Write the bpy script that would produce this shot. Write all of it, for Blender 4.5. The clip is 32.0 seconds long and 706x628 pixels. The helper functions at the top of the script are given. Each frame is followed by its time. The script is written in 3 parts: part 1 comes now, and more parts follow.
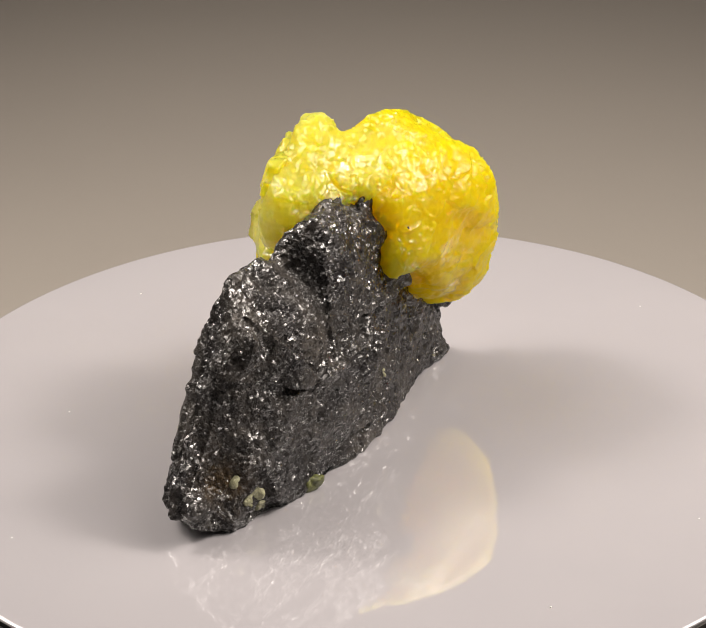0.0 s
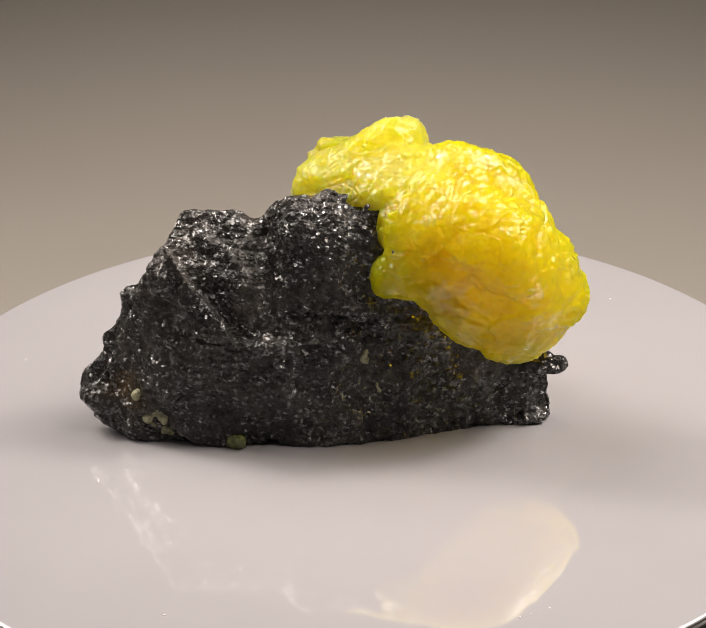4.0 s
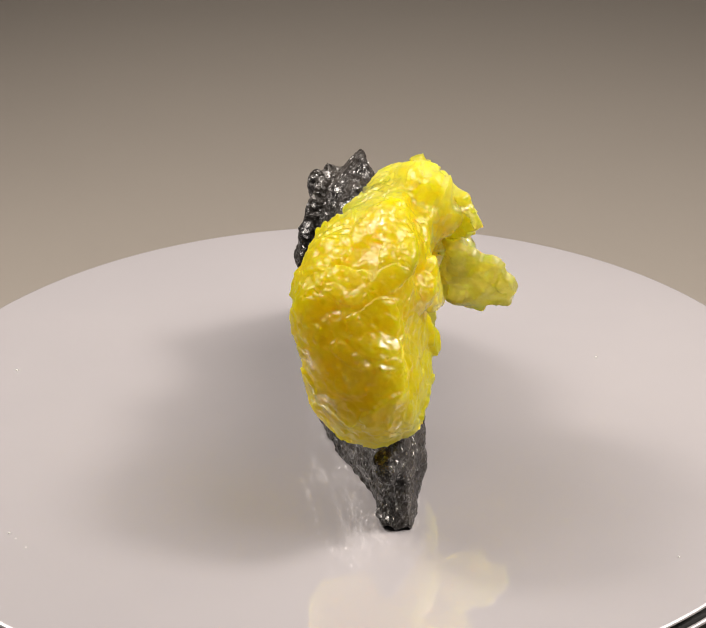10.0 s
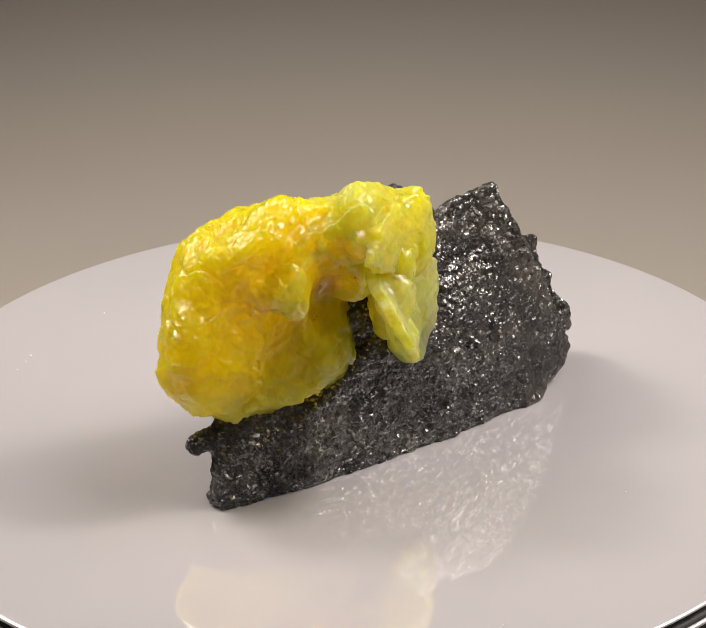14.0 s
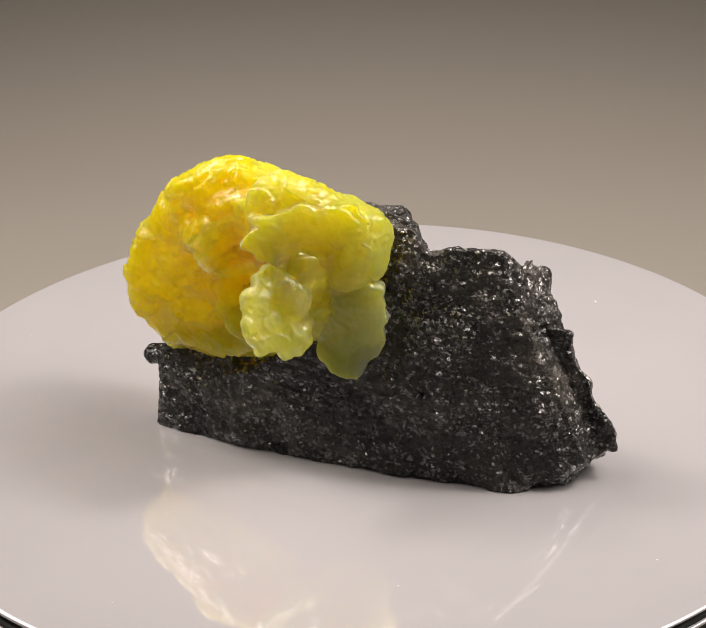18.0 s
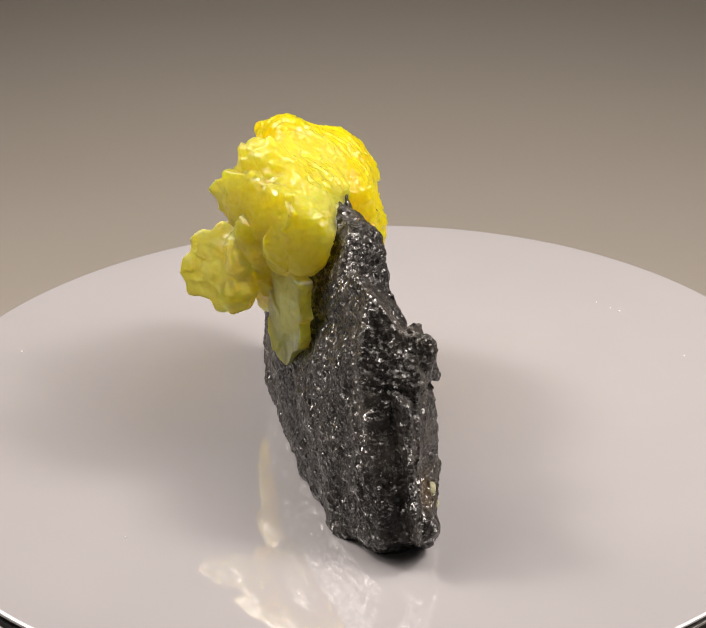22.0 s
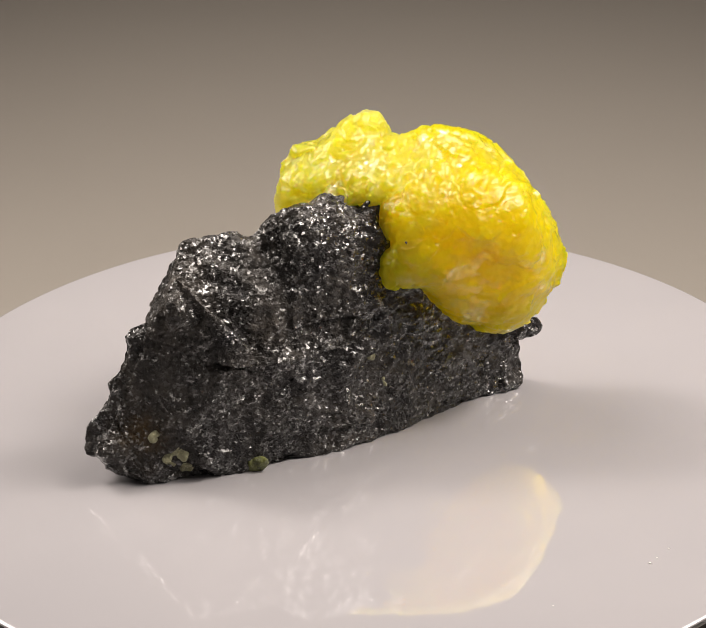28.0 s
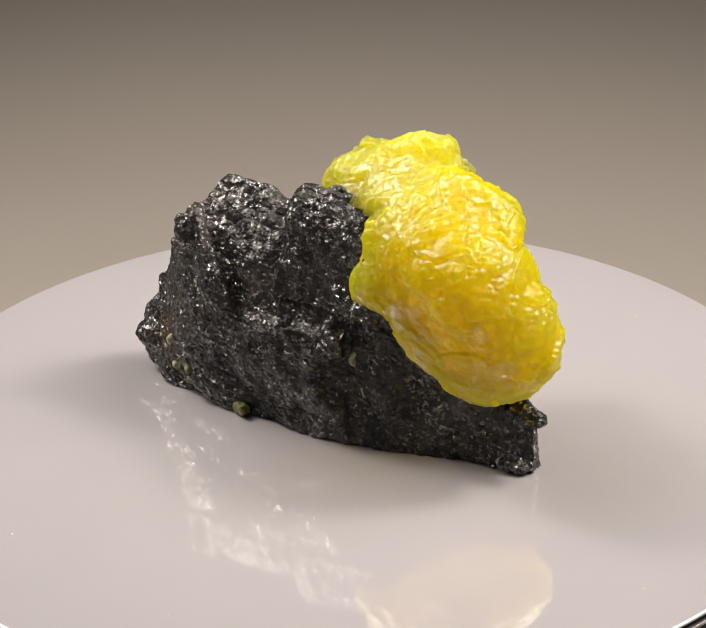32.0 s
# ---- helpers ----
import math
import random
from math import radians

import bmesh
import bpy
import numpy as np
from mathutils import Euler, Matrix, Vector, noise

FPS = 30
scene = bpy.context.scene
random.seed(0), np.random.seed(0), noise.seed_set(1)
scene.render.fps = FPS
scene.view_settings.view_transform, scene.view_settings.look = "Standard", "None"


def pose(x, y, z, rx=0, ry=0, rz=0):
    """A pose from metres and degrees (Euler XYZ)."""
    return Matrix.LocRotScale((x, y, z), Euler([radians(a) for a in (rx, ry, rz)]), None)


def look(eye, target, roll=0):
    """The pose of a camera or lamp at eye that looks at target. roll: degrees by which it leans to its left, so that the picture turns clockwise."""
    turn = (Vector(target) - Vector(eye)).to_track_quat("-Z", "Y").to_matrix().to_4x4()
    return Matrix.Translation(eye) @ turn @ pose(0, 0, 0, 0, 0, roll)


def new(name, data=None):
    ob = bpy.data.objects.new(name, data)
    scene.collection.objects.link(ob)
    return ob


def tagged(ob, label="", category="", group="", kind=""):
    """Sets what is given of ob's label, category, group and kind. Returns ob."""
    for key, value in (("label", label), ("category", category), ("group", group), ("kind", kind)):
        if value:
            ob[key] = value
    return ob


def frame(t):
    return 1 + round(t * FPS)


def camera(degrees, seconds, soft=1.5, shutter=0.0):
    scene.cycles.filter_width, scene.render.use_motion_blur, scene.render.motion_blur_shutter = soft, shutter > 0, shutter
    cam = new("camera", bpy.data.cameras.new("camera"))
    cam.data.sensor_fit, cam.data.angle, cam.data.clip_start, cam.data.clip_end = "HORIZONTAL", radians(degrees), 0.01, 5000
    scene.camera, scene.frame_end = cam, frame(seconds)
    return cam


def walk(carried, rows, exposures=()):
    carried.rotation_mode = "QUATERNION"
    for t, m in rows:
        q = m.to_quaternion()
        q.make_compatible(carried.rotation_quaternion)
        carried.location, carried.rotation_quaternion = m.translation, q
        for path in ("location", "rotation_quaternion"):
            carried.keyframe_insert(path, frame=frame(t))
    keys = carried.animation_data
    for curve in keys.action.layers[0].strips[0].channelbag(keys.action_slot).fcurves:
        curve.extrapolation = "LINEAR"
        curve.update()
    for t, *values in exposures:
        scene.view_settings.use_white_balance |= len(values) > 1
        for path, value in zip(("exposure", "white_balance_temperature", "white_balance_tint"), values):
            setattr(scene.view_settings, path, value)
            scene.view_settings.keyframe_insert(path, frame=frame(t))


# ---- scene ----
cam = camera(12.0, 32.0, soft=0.7)
EYE = (0.0, -0.626209, 0.357741)
AIM = (0.0006, EYE[1] + 1.0, EYE[2] - math.tan(0.484141))
walk(cam, [(0.0, look(EYE, AIM, -1.095)), (32.0, look(EYE, AIM, -1.095))], exposures=[(0.0, 0.0), (32.0, 0.0)])

# ---- light: a dim room, two soft lamps out of view, small added glint lamps ----
world = bpy.data.worlds.new("room")
scene.world = world
world.use_nodes = True
world.node_tree.nodes["Background"].inputs[0].default_value = (1.0, 0.93, 0.86, 1)
world.node_tree.nodes["Background"].inputs[1].default_value = 0.06


def area_lamp(name, eye, target, size, power, colour, spread=100):
    data = bpy.data.lights.new(name, "AREA")
    data.shape, data.size, data.energy, data.color = "DISK", size, power, colour
    data.spread = radians(spread)
    ob = new(name, data)
    ob.matrix_world = look(eye, target)
    return ob


# each side: a wide soft lamp and a small one added inside for sharp glints
for side, x, y, power in (("east", 0.30, 0.0, 1.10), ("west", -0.28, 0.13, 0.90)):
    area_lamp("lamp_" + side, (x, y, 0.41), (0, 0, 0.02), 0.48, 1.00 * power, (1.0, 0.90, 0.82), 90)
    area_lamp("glint_lamp_" + side, (x * 0.99, y * 0.99, 0.405), (0, 0, 0.02), 0.10, 0.37 * power, (1.0, 0.91, 0.83), 90)


# the specimen's own axes: u along the blade of rock, v across it, w up
AXES = np.array([[0.570, 0.8216, 0], [-0.8216, 0.570, 0], [0, 0, 1]])

# ---- materials ----
def material(name):
    m = bpy.data.materials.new(name)
    m.use_nodes = True
    nt = m.node_tree
    return m, nt.nodes, nt.links, nt.nodes["Principled BSDF"]


def tex_noise(nodes, links, scale, detail=6.0, rough=0.6, stretch=None):
    co = nodes.new("ShaderNodeTexCoord")
    n = nodes.new("ShaderNodeTexNoise")
    n.inputs["Scale"].default_value, n.inputs["Detail"].default_value, n.inputs["Roughness"].default_value = scale, detail, rough
    if stretch:
        mp = nodes.new("ShaderNodeMapping")
        mp.inputs["Scale"].default_value = stretch
        links.new(co.outputs["Object"], mp.inputs["Vector"])
        links.new(mp.outputs["Vector"], n.inputs["Vector"])
    else:
        links.new(co.outputs["Object"], n.inputs["Vector"])
    return n


def ramp(nodes, links, src, stops):
    r = nodes.new("ShaderNodeValToRGB")
    el = r.color_ramp.elements
    while len(el) < len(stops):
        el.new(0.5)
    for e, (p, c) in zip(el, stops):
        e.position, e.color = p, (*c, 1)
    links.new(src, r.inputs["Fac"])
    return r


def bump(nodes, links, src, bsdf, strength, dist, normal=None):
    b = nodes.new("ShaderNodeBump")
    b.inputs["Strength"].default_value, b.inputs["Distance"].default_value = strength, dist
    links.new(src, b.inputs["Height"])
    if normal:
        links.new(normal, b.inputs["Normal"])
    links.new(b.outputs["Normal"], bsdf.inputs["Normal"])
    return b.outputs["Normal"]


def disc_material():
    m, nodes, links, bsdf = material("glossy_white_plastic")
    n = tex_noise(nodes, links, 14, 3)
    r = ramp(nodes, links, n.outputs["Fac"], [(0.3, (0.325, 0.313, 0.326)), (0.7, (0.345, 0.331, 0.342))])
    links.new(r.outputs["Color"], bsdf.inputs["Base Color"])
    bsdf.inputs["Roughness"].default_value = 0.05
    bsdf.inputs["IOR"].default_value = 2.5
    return m


def backdrop_material():
    m, nodes, links, bsdf = material("warm_grey_paper")
    n = tex_noise(nodes, links, 3, 5)
    r = ramp(nodes, links, n.outputs["Fac"], [(0.3, (0.207, 0.187, 0.163)), (0.7, (0.222, 0.201, 0.175))])
    links.new(r.outputs["Color"], bsdf.inputs["Base Color"])
    bsdf.inputs["Roughness"].default_value = 0.9
    return m


def black_material():
    m, nodes, links, bsdf = material("black_plastic")
    n = tex_noise(nodes, links, 200, 3)
    r = ramp(nodes, links, n.outputs["Fac"], [(0.3, (0.006, 0.006, 0.006)), (0.7, (0.012, 0.012, 0.012))])
    links.new(r.outputs["Color"], bsdf.inputs["Base Color"])
    bsdf.inputs["Roughness"].default_value = 0.6
    return m


def flakes(nodes, links, scales, bsdf, base=None, socket="Normal"):
    """Small flat grains, each tilted its own way: the normal, turned by scattered cells of these (scale, tilt)."""
    co = nodes.new("ShaderNodeTexCoord")
    if base is None:
        base = nodes.new("ShaderNodeNewGeometry").outputs["Normal"]
    for scale, tilt in scales:
        vo = nodes.new("ShaderNodeTexVoronoi")
        vo.inputs["Scale"].default_value = scale
        links.new(co.outputs["Object"], vo.inputs["Vector"])
        sub = nodes.new("ShaderNodeVectorMath")
        sub.operation = "MULTIPLY_ADD"
        links.new(vo.outputs["Color"], sub.inputs[0])
        sub.inputs[1].default_value = (2 * tilt, 2 * tilt, 2 * tilt)
        sub.inputs[2].default_value = (-tilt, -tilt, -tilt)
        add = nodes.new("ShaderNodeVectorMath")
        links.new(sub.outputs[0], add.inputs[0])
        links.new(base, add.inputs[1])
        norm = nodes.new("ShaderNodeVectorMath")
        norm.operation = "NORMALIZE"
        links.new(add.outputs[0], norm.inputs[0])
        base = norm.outputs[0]
    links.new(base, bsdf.inputs[socket])


def rock_material():
    m, nodes, links, bsdf = material("dark_silvery_rock")
    n = tex_noise(nodes, links, 60, 7, 0.66)
    r = ramp(nodes, links, n.outputs["Fac"], [(0.34, (0.009, 0.0083, 0.009)), (0.50, (0.024, 0.0218, 0.020)), (0.64, (0.052, 0.046, 0.040)), (0.80, (0.11, 0.097, 0.080))])
    # rusty stain near the foot of the narrow end
    co = nodes.new("ShaderNodeTexCoord")
    far = nodes.new("ShaderNodeVectorMath")
    far.operation = "DISTANCE"
    far.inputs[1].default_value = tuple(np.array((-47.0, 0.5, 11.0)) @ AXES * 0.001)
    links.new(co.outputs["Object"], far.inputs[0])
    e = tex_noise(nodes, links, 260, 6, 0.7)
    sum_ = nodes.new("ShaderNodeMath")
    sum_.operation = "MULTIPLY_ADD"
    links.new(e.outputs["Fac"], sum_.inputs[0])
    sum_.inputs[1].default_value = 0.012
    links.new(far.outputs["Value"], sum_.inputs[2])
    sp = ramp(nodes, links, sum_.outputs[0], [(0.0085, (0.45, 0.45, 0.45)), (0.0125, (0.0, 0.0, 0.0))])
    mx = nodes.new("ShaderNodeMix")
    mx.data_type = "RGBA"
    links.new(sp.outputs["Color"], mx.inputs["Factor"])
    links.new(r.outputs["Color"], mx.inputs["A"])
    mx.inputs["B"].default_value = (0.10, 0.062, 0.022, 1)
    links.new(mx.outputs["Result"], bsdf.inputs["Base Color"])
    w = tex_noise(nodes, links, 240, 5, 0.65)
    rr = ramp(nodes, links, w.outputs["Fac"], [(0.36, (0.16, 0.16, 0.16)), (0.64, (0.34, 0.34, 0.34))])
    links.new(rr.outputs["Color"], bsdf.inputs["Roughness"])
    bsdf.inputs["IOR"].default_value = 1.9
    # some grains are bright mirrors, most are dull
    vo = nodes.new("ShaderNodeTexVoronoi")
    vo.inputs["Scale"].default_value = 1500
    links.new(co.outputs["Object"], vo.inputs["Vector"])
    sep = nodes.new("ShaderNodeSeparateColor")
    links.new(vo.outputs["Color"], sep.inputs["Color"])
    patch = tex_noise(nodes, links, 75, 4, 0.6)
    rare = nodes.new("ShaderNodeMath")
    rare.operation = "MULTIPLY_ADD"
    links.new(patch.outputs["Fac"], rare.inputs[0])
    rare.inputs[1].default_value = 1.1
    links.new(sep.outputs["Blue"], rare.inputs[2])
    sl = ramp(nodes, links, rare.outputs[0], [(0.0, (0.11, 0.11, 0.11)), (0.52, (0.11, 0.11, 0.11)), (0.68, (1.0, 1.0, 1.0))])
    half = nodes.new("ShaderNodeMath")
    half.operation = "MULTIPLY"
    half.inputs[1].default_value = 0.42
    links.new(rare.outputs[0], half.inputs[0])
    links.new(half.outputs[0], sl.inputs["Fac"])
    links.new(sl.outputs["Color"], bsdf.inputs["Specular IOR Level"])
    # fine crinkles drawn out along the blade
    mp = nodes.new("ShaderNodeMapping")
    mp.vector_type = "TEXTURE"
    mp.inputs["Rotation"].default_value = (0, radians(8), radians(55.24))
    mp.inputs["Scale"].default_value = (2.6, 1.0, 1.0)
    links.new(co.outputs["Object"], mp.inputs["Vector"])
    st = nodes.new("ShaderNodeTexNoise")
    st.inputs["Scale"].default_value, st.inputs["Detail"].default_value, st.inputs["Roughness"].default_value = 420, 5, 0.62
    links.new(mp.outputs["Vector"], st.inputs["Vector"])
    nm = bump(nodes, links, st.outputs["Fac"], bsdf, 0.75, 0.0010)
    flakes(nodes, links, [(650, 0.14), (1500, 0.30)], bsdf, nm)
    return m


def crystal_material(name, low, mid, high, clear, depth):
    m, nodes, links, bsdf = material(name)
    n = tex_noise(nodes, links, 40, 5, 0.6)
    r = ramp(nodes, links, n.outputs["Fac"], [(0.34, low), (0.52, mid), (0.72, high)])
    f = tex_noise(nodes, links, 420, 5, 0.65)
    fr = ramp(nodes, links, f.outputs["Fac"], [(0.34, (0.90, 0.87, 0.65)), (0.56, (1.0, 1.0, 1.0))])
    mul = nodes.new("ShaderNodeMix")
    mul.data_type, mul.blend_type = "RGBA", "MULTIPLY"
    mul.inputs["Factor"].default_value = 1.0
    links.new(r.outputs["Color"], mul.inputs["A"])
    links.new(fr.outputs["Color"], mul.inputs["B"])
    links.new(mul.outputs["Result"], bsdf.inputs["Base Color"])
    bsdf.inputs["Roughness"].default_value = 0.33
    bsdf.inputs["IOR"].default_value = 1.45
    bsdf.inputs["Specular IOR Level"].default_value = 0.02
    bsdf.inputs["Transmission Weight"].default_value = clear
    bsdf.inputs["Subsurface Weight"].default_value = 1.0
    bsdf.inputs["Subsurface Radius"].default_value = (1.0, 0.80, 0.08)
    bsdf.inputs["Subsurface Scale"].default_value = depth
    bsdf.inputs["Subsurface Anisotropy"].default_value = 0.5
    # the skin: clusters of small bright grains over the glowing inside
    g = tex_noise(nodes, links, 800, 5, 0.6)
    b = nodes.new("ShaderNodeBump")
    b.inputs["Strength"].default_value, b.inputs["Distance"].default_value = 0.35, 0.0005
    links.new(g.outputs["Fac"], b.inputs["Height"])
    w = tex_noise(nodes, links, 95, 4, 0.6)
    rr = ramp(nodes, links, w.outputs["Fac"], [(0.46, (0.26, 0.26, 0.26)), (0.62, (0.07, 0.07, 0.07))])
    cw = ramp(nodes, links, w.outputs["Fac"], [(0.49, (0.03, 0.03, 0.03)), (0.62, (1.0, 1.0, 1.0))])
    links.new(cw.outputs["Color"], bsdf.inputs["Coat Weight"])
    bsdf.inputs["Coat IOR"].default_value = 1.6
    links.new(rr.outputs["Color"], bsdf.inputs["Coat Roughness"])
    flakes(nodes, links, [(320, 0.14), (1200, 0.28)], bsdf, b.outputs["Normal"], "Coat Normal")
    return m


def stain_material(name, low, high):
    m, nodes, links, bsdf = material(name)
    n = tex_noise(nodes, links, 500, 6, 0.7)
    r = ramp(nodes, links, n.outputs["Fac"], [(0.35, low), (0.65, high)])
    links.new(r.outputs["Color"], bsdf.inputs["Base Color"])
    bsdf.inputs["Roughness"].default_value = 0.4
    bump(nodes, links, n.outputs["Fac"], bsdf, 0.8, 0.0008)
    return m


DISC, PAPER, BLACK, ROCK = disc_material(), backdrop_material(), black_material(), rock_material()
HONEY = crystal_material("honey_yellow_crystal", (0.85, 0.61, 0.001), (0.87, 0.66, 0.006), (0.88, 0.72, 0.05), 0.58, 0.034)
LEMON = crystal_material("lemon_yellow_crystal", (0.86, 0.72, 0.018), (0.88, 0.76, 0.07), (0.90, 0.80, 0.18), 0.62, 0.030)
CLEAR = crystal_material("pale_yellow_crystal", (0.91, 0.81, 0.10), (0.93, 0.84, 0.20), (0.95, 0.87, 0.33), 0.68, 0.026)
PALE = stain_material("pale_green_mineral", (0.12, 0.115, 0.06), (0.42, 0.41, 0.25))
DUST = stain_material("white_dust", (0.7, 0.69, 0.66), (0.85, 0.84, 0.82))
GREEN = stain_material("olive_mineral", (0.03, 0.035, 0.012), (0.16, 0.17, 0.05))


# ---- mesh helpers ----
def part(name, verts, faces, mat, parent=None, label="", smooth=True):
    me = bpy.data.meshes.new(name)
    me.from_pydata([tuple(v) for v in verts], [], [tuple(f) for f in faces])
    me.materials.append(mat)
    if smooth:
        me.polygons.foreach_set("use_smooth", [True] * len(me.polygons))
    me.update()
    ob = new(name, me)
    if parent:
        ob.parent = parent
    return tagged(ob, label) if label else ob


def lathe(profile, n=256):
    """Verts and faces of a profile of (radius, height) turned round z."""
    k = len(profile)
    a = [2 * math.pi * i / n for i in range(n)]
    verts = [(r * math.cos(t), r * math.sin(t), z) for t in a for r, z in profile]
    faces = [(i * k + j, ((i + 1) % n) * k + j, ((i + 1) % n) * k + j + 1, i * k + j + 1) for i in range(n) for j in range(k - 1)]
    return verts, faces


def hash_noise(p, seed):
    """Smooth value noise at the points p, -1 to 1."""
    i = np.floor(p).astype(np.int64)
    f = p - i
    f = f * f * (3 - 2 * f)
    out = np.zeros(len(p))
    for a in (0, 1):
        for b in (0, 1):
            for c in (0, 1):
                h = (i[:, 0] + a) * 374761393 + (i[:, 1] + b) * 668265263 + (i[:, 2] + c) * 2147483647 + seed * 974634777
                h = (h ^ (h >> 13)) * 1274126177
                h = (h ^ (h >> 16)) & 0xFFFF
                w = np.where(a, f[:, 0], 1 - f[:, 0]) * np.where(b, f[:, 1], 1 - f[:, 1]) * np.where(c, f[:, 2], 1 - f[:, 2])
                out += w * (h / 32767.5 - 1)
    return out


def fbm(p, scale, octaves, seed, gain=0.5):
    out, amp = np.zeros(len(p)), 1.0
    for o in range(octaves):
        out += amp * hash_noise(p * scale * 2 ** o + 17.3 * o, seed + o)
        amp *= gain
    return out


class Field:
    """A solid on a grid, in mm: smooth unions of blocks and lobes, then one skin over it."""

    def __init__(self, lo, hi, step):
        self.lo, self.step = np.array(lo, float), step
        self.n = [int((b - a) / step) + 1 for a, b in zip(lo, hi)]
        self.f = np.full(self.n, 6.0, np.float32)

    def window(self, lo, hi):
        a = [max(0, int((l - o) / self.step)) for l, o in zip(lo, self.lo)]
        b = [min(n, int((h - o) / self.step) + 2) for h, o, n in zip(hi, self.lo, self.n)]
        sl = tuple(slice(x, y) for x, y in zip(a, b))
        ax = [self.lo[i] + self.step * np.arange(a[i], b[i]) for i in range(3)]
        return sl, np.stack(np.meshgrid(*ax, indexing="ij"), -1)

    def merge(self, sl, d, k):
        old = self.f[sl]
        h = np.clip(0.5 + 0.5 * (old - d) / k, 0, 1)
        self.f[sl] = old * (1 - h) + d * h - k * h * (1 - h)

    def skin(self):
        """Surface nets: verts in mm and quads."""
        f, ins = self.f, self.f < 0
        c = np.zeros([n - 1 for n in self.n], np.int8)
        nx, ny, nz = c.shape
        for a in (0, 1):
            for b in (0, 1):
                for d in (0, 1):
                    c += ins[a:a + nx, b:b + ny, d:d + nz]
        cell = np.argwhere((c > 0) & (c < 8))
        ids = np.full(c.shape, -1, np.int64)
        ids[tuple(cell.T)] = np.arange(len(cell))
        acc, cnt = np.zeros((len(cell), 3)), np.zeros(len(cell))
        corner = [np.array(q) for q in ((0, 0, 0), (0, 0, 1), (0, 1, 0), (0, 1, 1), (1, 0, 0), (1, 0, 1), (1, 1, 0), (1, 1, 1))]
        for i in range(8):
            for j in range(i + 1, 8):
                if abs(corner[i] - corner[j]).sum() != 1:
                    continue
                fi, fj = f[tuple((cell + corner[i]).T)], f[tuple((cell + corner[j]).T)]
                k = (fi < 0) != (fj < 0)
                t = np.where(k, fi / np.where(k, fi - fj, 1), 0)[:, None]
                acc += np.where(k[:, None], corner[i] + t * (corner[j] - corner[i]), 0)
                cnt += k
        verts = self.lo + self.step * (cell + acc / cnt[:, None])
        faces = []
        for ax in range(3):
            a, b = [(1, 2), (2, 0), (0, 1)][ax]
            e = np.zeros(3, int)
            e[ax] = 1
            s0 = tuple(slice(0, n - 1) if i == ax else slice(1, n - 1) for i, n in enumerate(self.n))
            s1 = tuple(slice(1, n) if i == ax else slice(1, n - 1) for i, n in enumerate(self.n))
            x = ins[s0] != ins[s1]
            at = np.argwhere(x)
            out = ins[s0][x]
            at[:, a] += 1
            at[:, b] += 1
            da, db = np.zeros(3, int), np.zeros(3, int)
            da[a], db[b] = 1, 1
            q = np.stack([ids[tuple((at - m).T)] for m in (da * 0, da, da + db, db)], 1)
            q[~out] = q[~out][:, ::-1]
            faces.append(q[(q >= 0).all(1)])
        return verts, np.concatenate(faces)


def normals(v, q):
    n = np.zeros_like(v)
    fn = np.cross(v[q[:, 2]] - v[q[:, 0]], v[q[:, 3]] - v[q[:, 1]])
    for k in range(4):
        np.add.at(n, q[:, k], fn)
    return n / (np.linalg.norm(n, axis=1)[:, None] + 1e-9)


FACES = [(a, b, c) for a in (-1, 0, 1) for b in (-1, 0, 1) for c in (-1, 0, 1) if (a, b, c) > (0, 0, 0)]
FACES = np.array([np.array(d) / np.linalg.norm(d) for d in FACES])


def block(field, centre, up, down, k=2.4):
    """A stone block about centre: chopped by thirteen pairs of planes at the distances up and down along FACES."""
    c = np.array(centre)
    ext = np.array([max(up[np.argmax(FACES[:, i])], down[np.argmax(FACES[:, i])]) for i in range(3)]) + 5
    sl, p = field.window(c - ext, c + ext)
    p = p - c
    d = np.full(p.shape[:3], -99.0)
    for n, a, b in zip(FACES, up, down):
        s = p @ n
        d = np.maximum(d, np.maximum(s - a, -s - b))
    field.merge(sl, d, k)


def lobe(field, centre, radii, turn, k=1.0):
    """A rounded lobe: an ellipsoid of these radii, turned by Euler degrees."""
    c, r = np.array(centre), np.array(radii)
    m = np.array(Euler([radians(a) for a in turn]).to_matrix())
    ext = np.sqrt(((m * r) ** 2).sum(1)) + 4
    sl, p = field.window(c - ext, c + ext)
    q = (p - c) @ m
    k0 = np.sqrt(((q / r) ** 2).sum(-1))
    k1 = np.sqrt(((q / r ** 2) ** 2).sum(-1)) + 1e-9
    field.merge(sl, k0 * (k0 - 1) / k1, k)


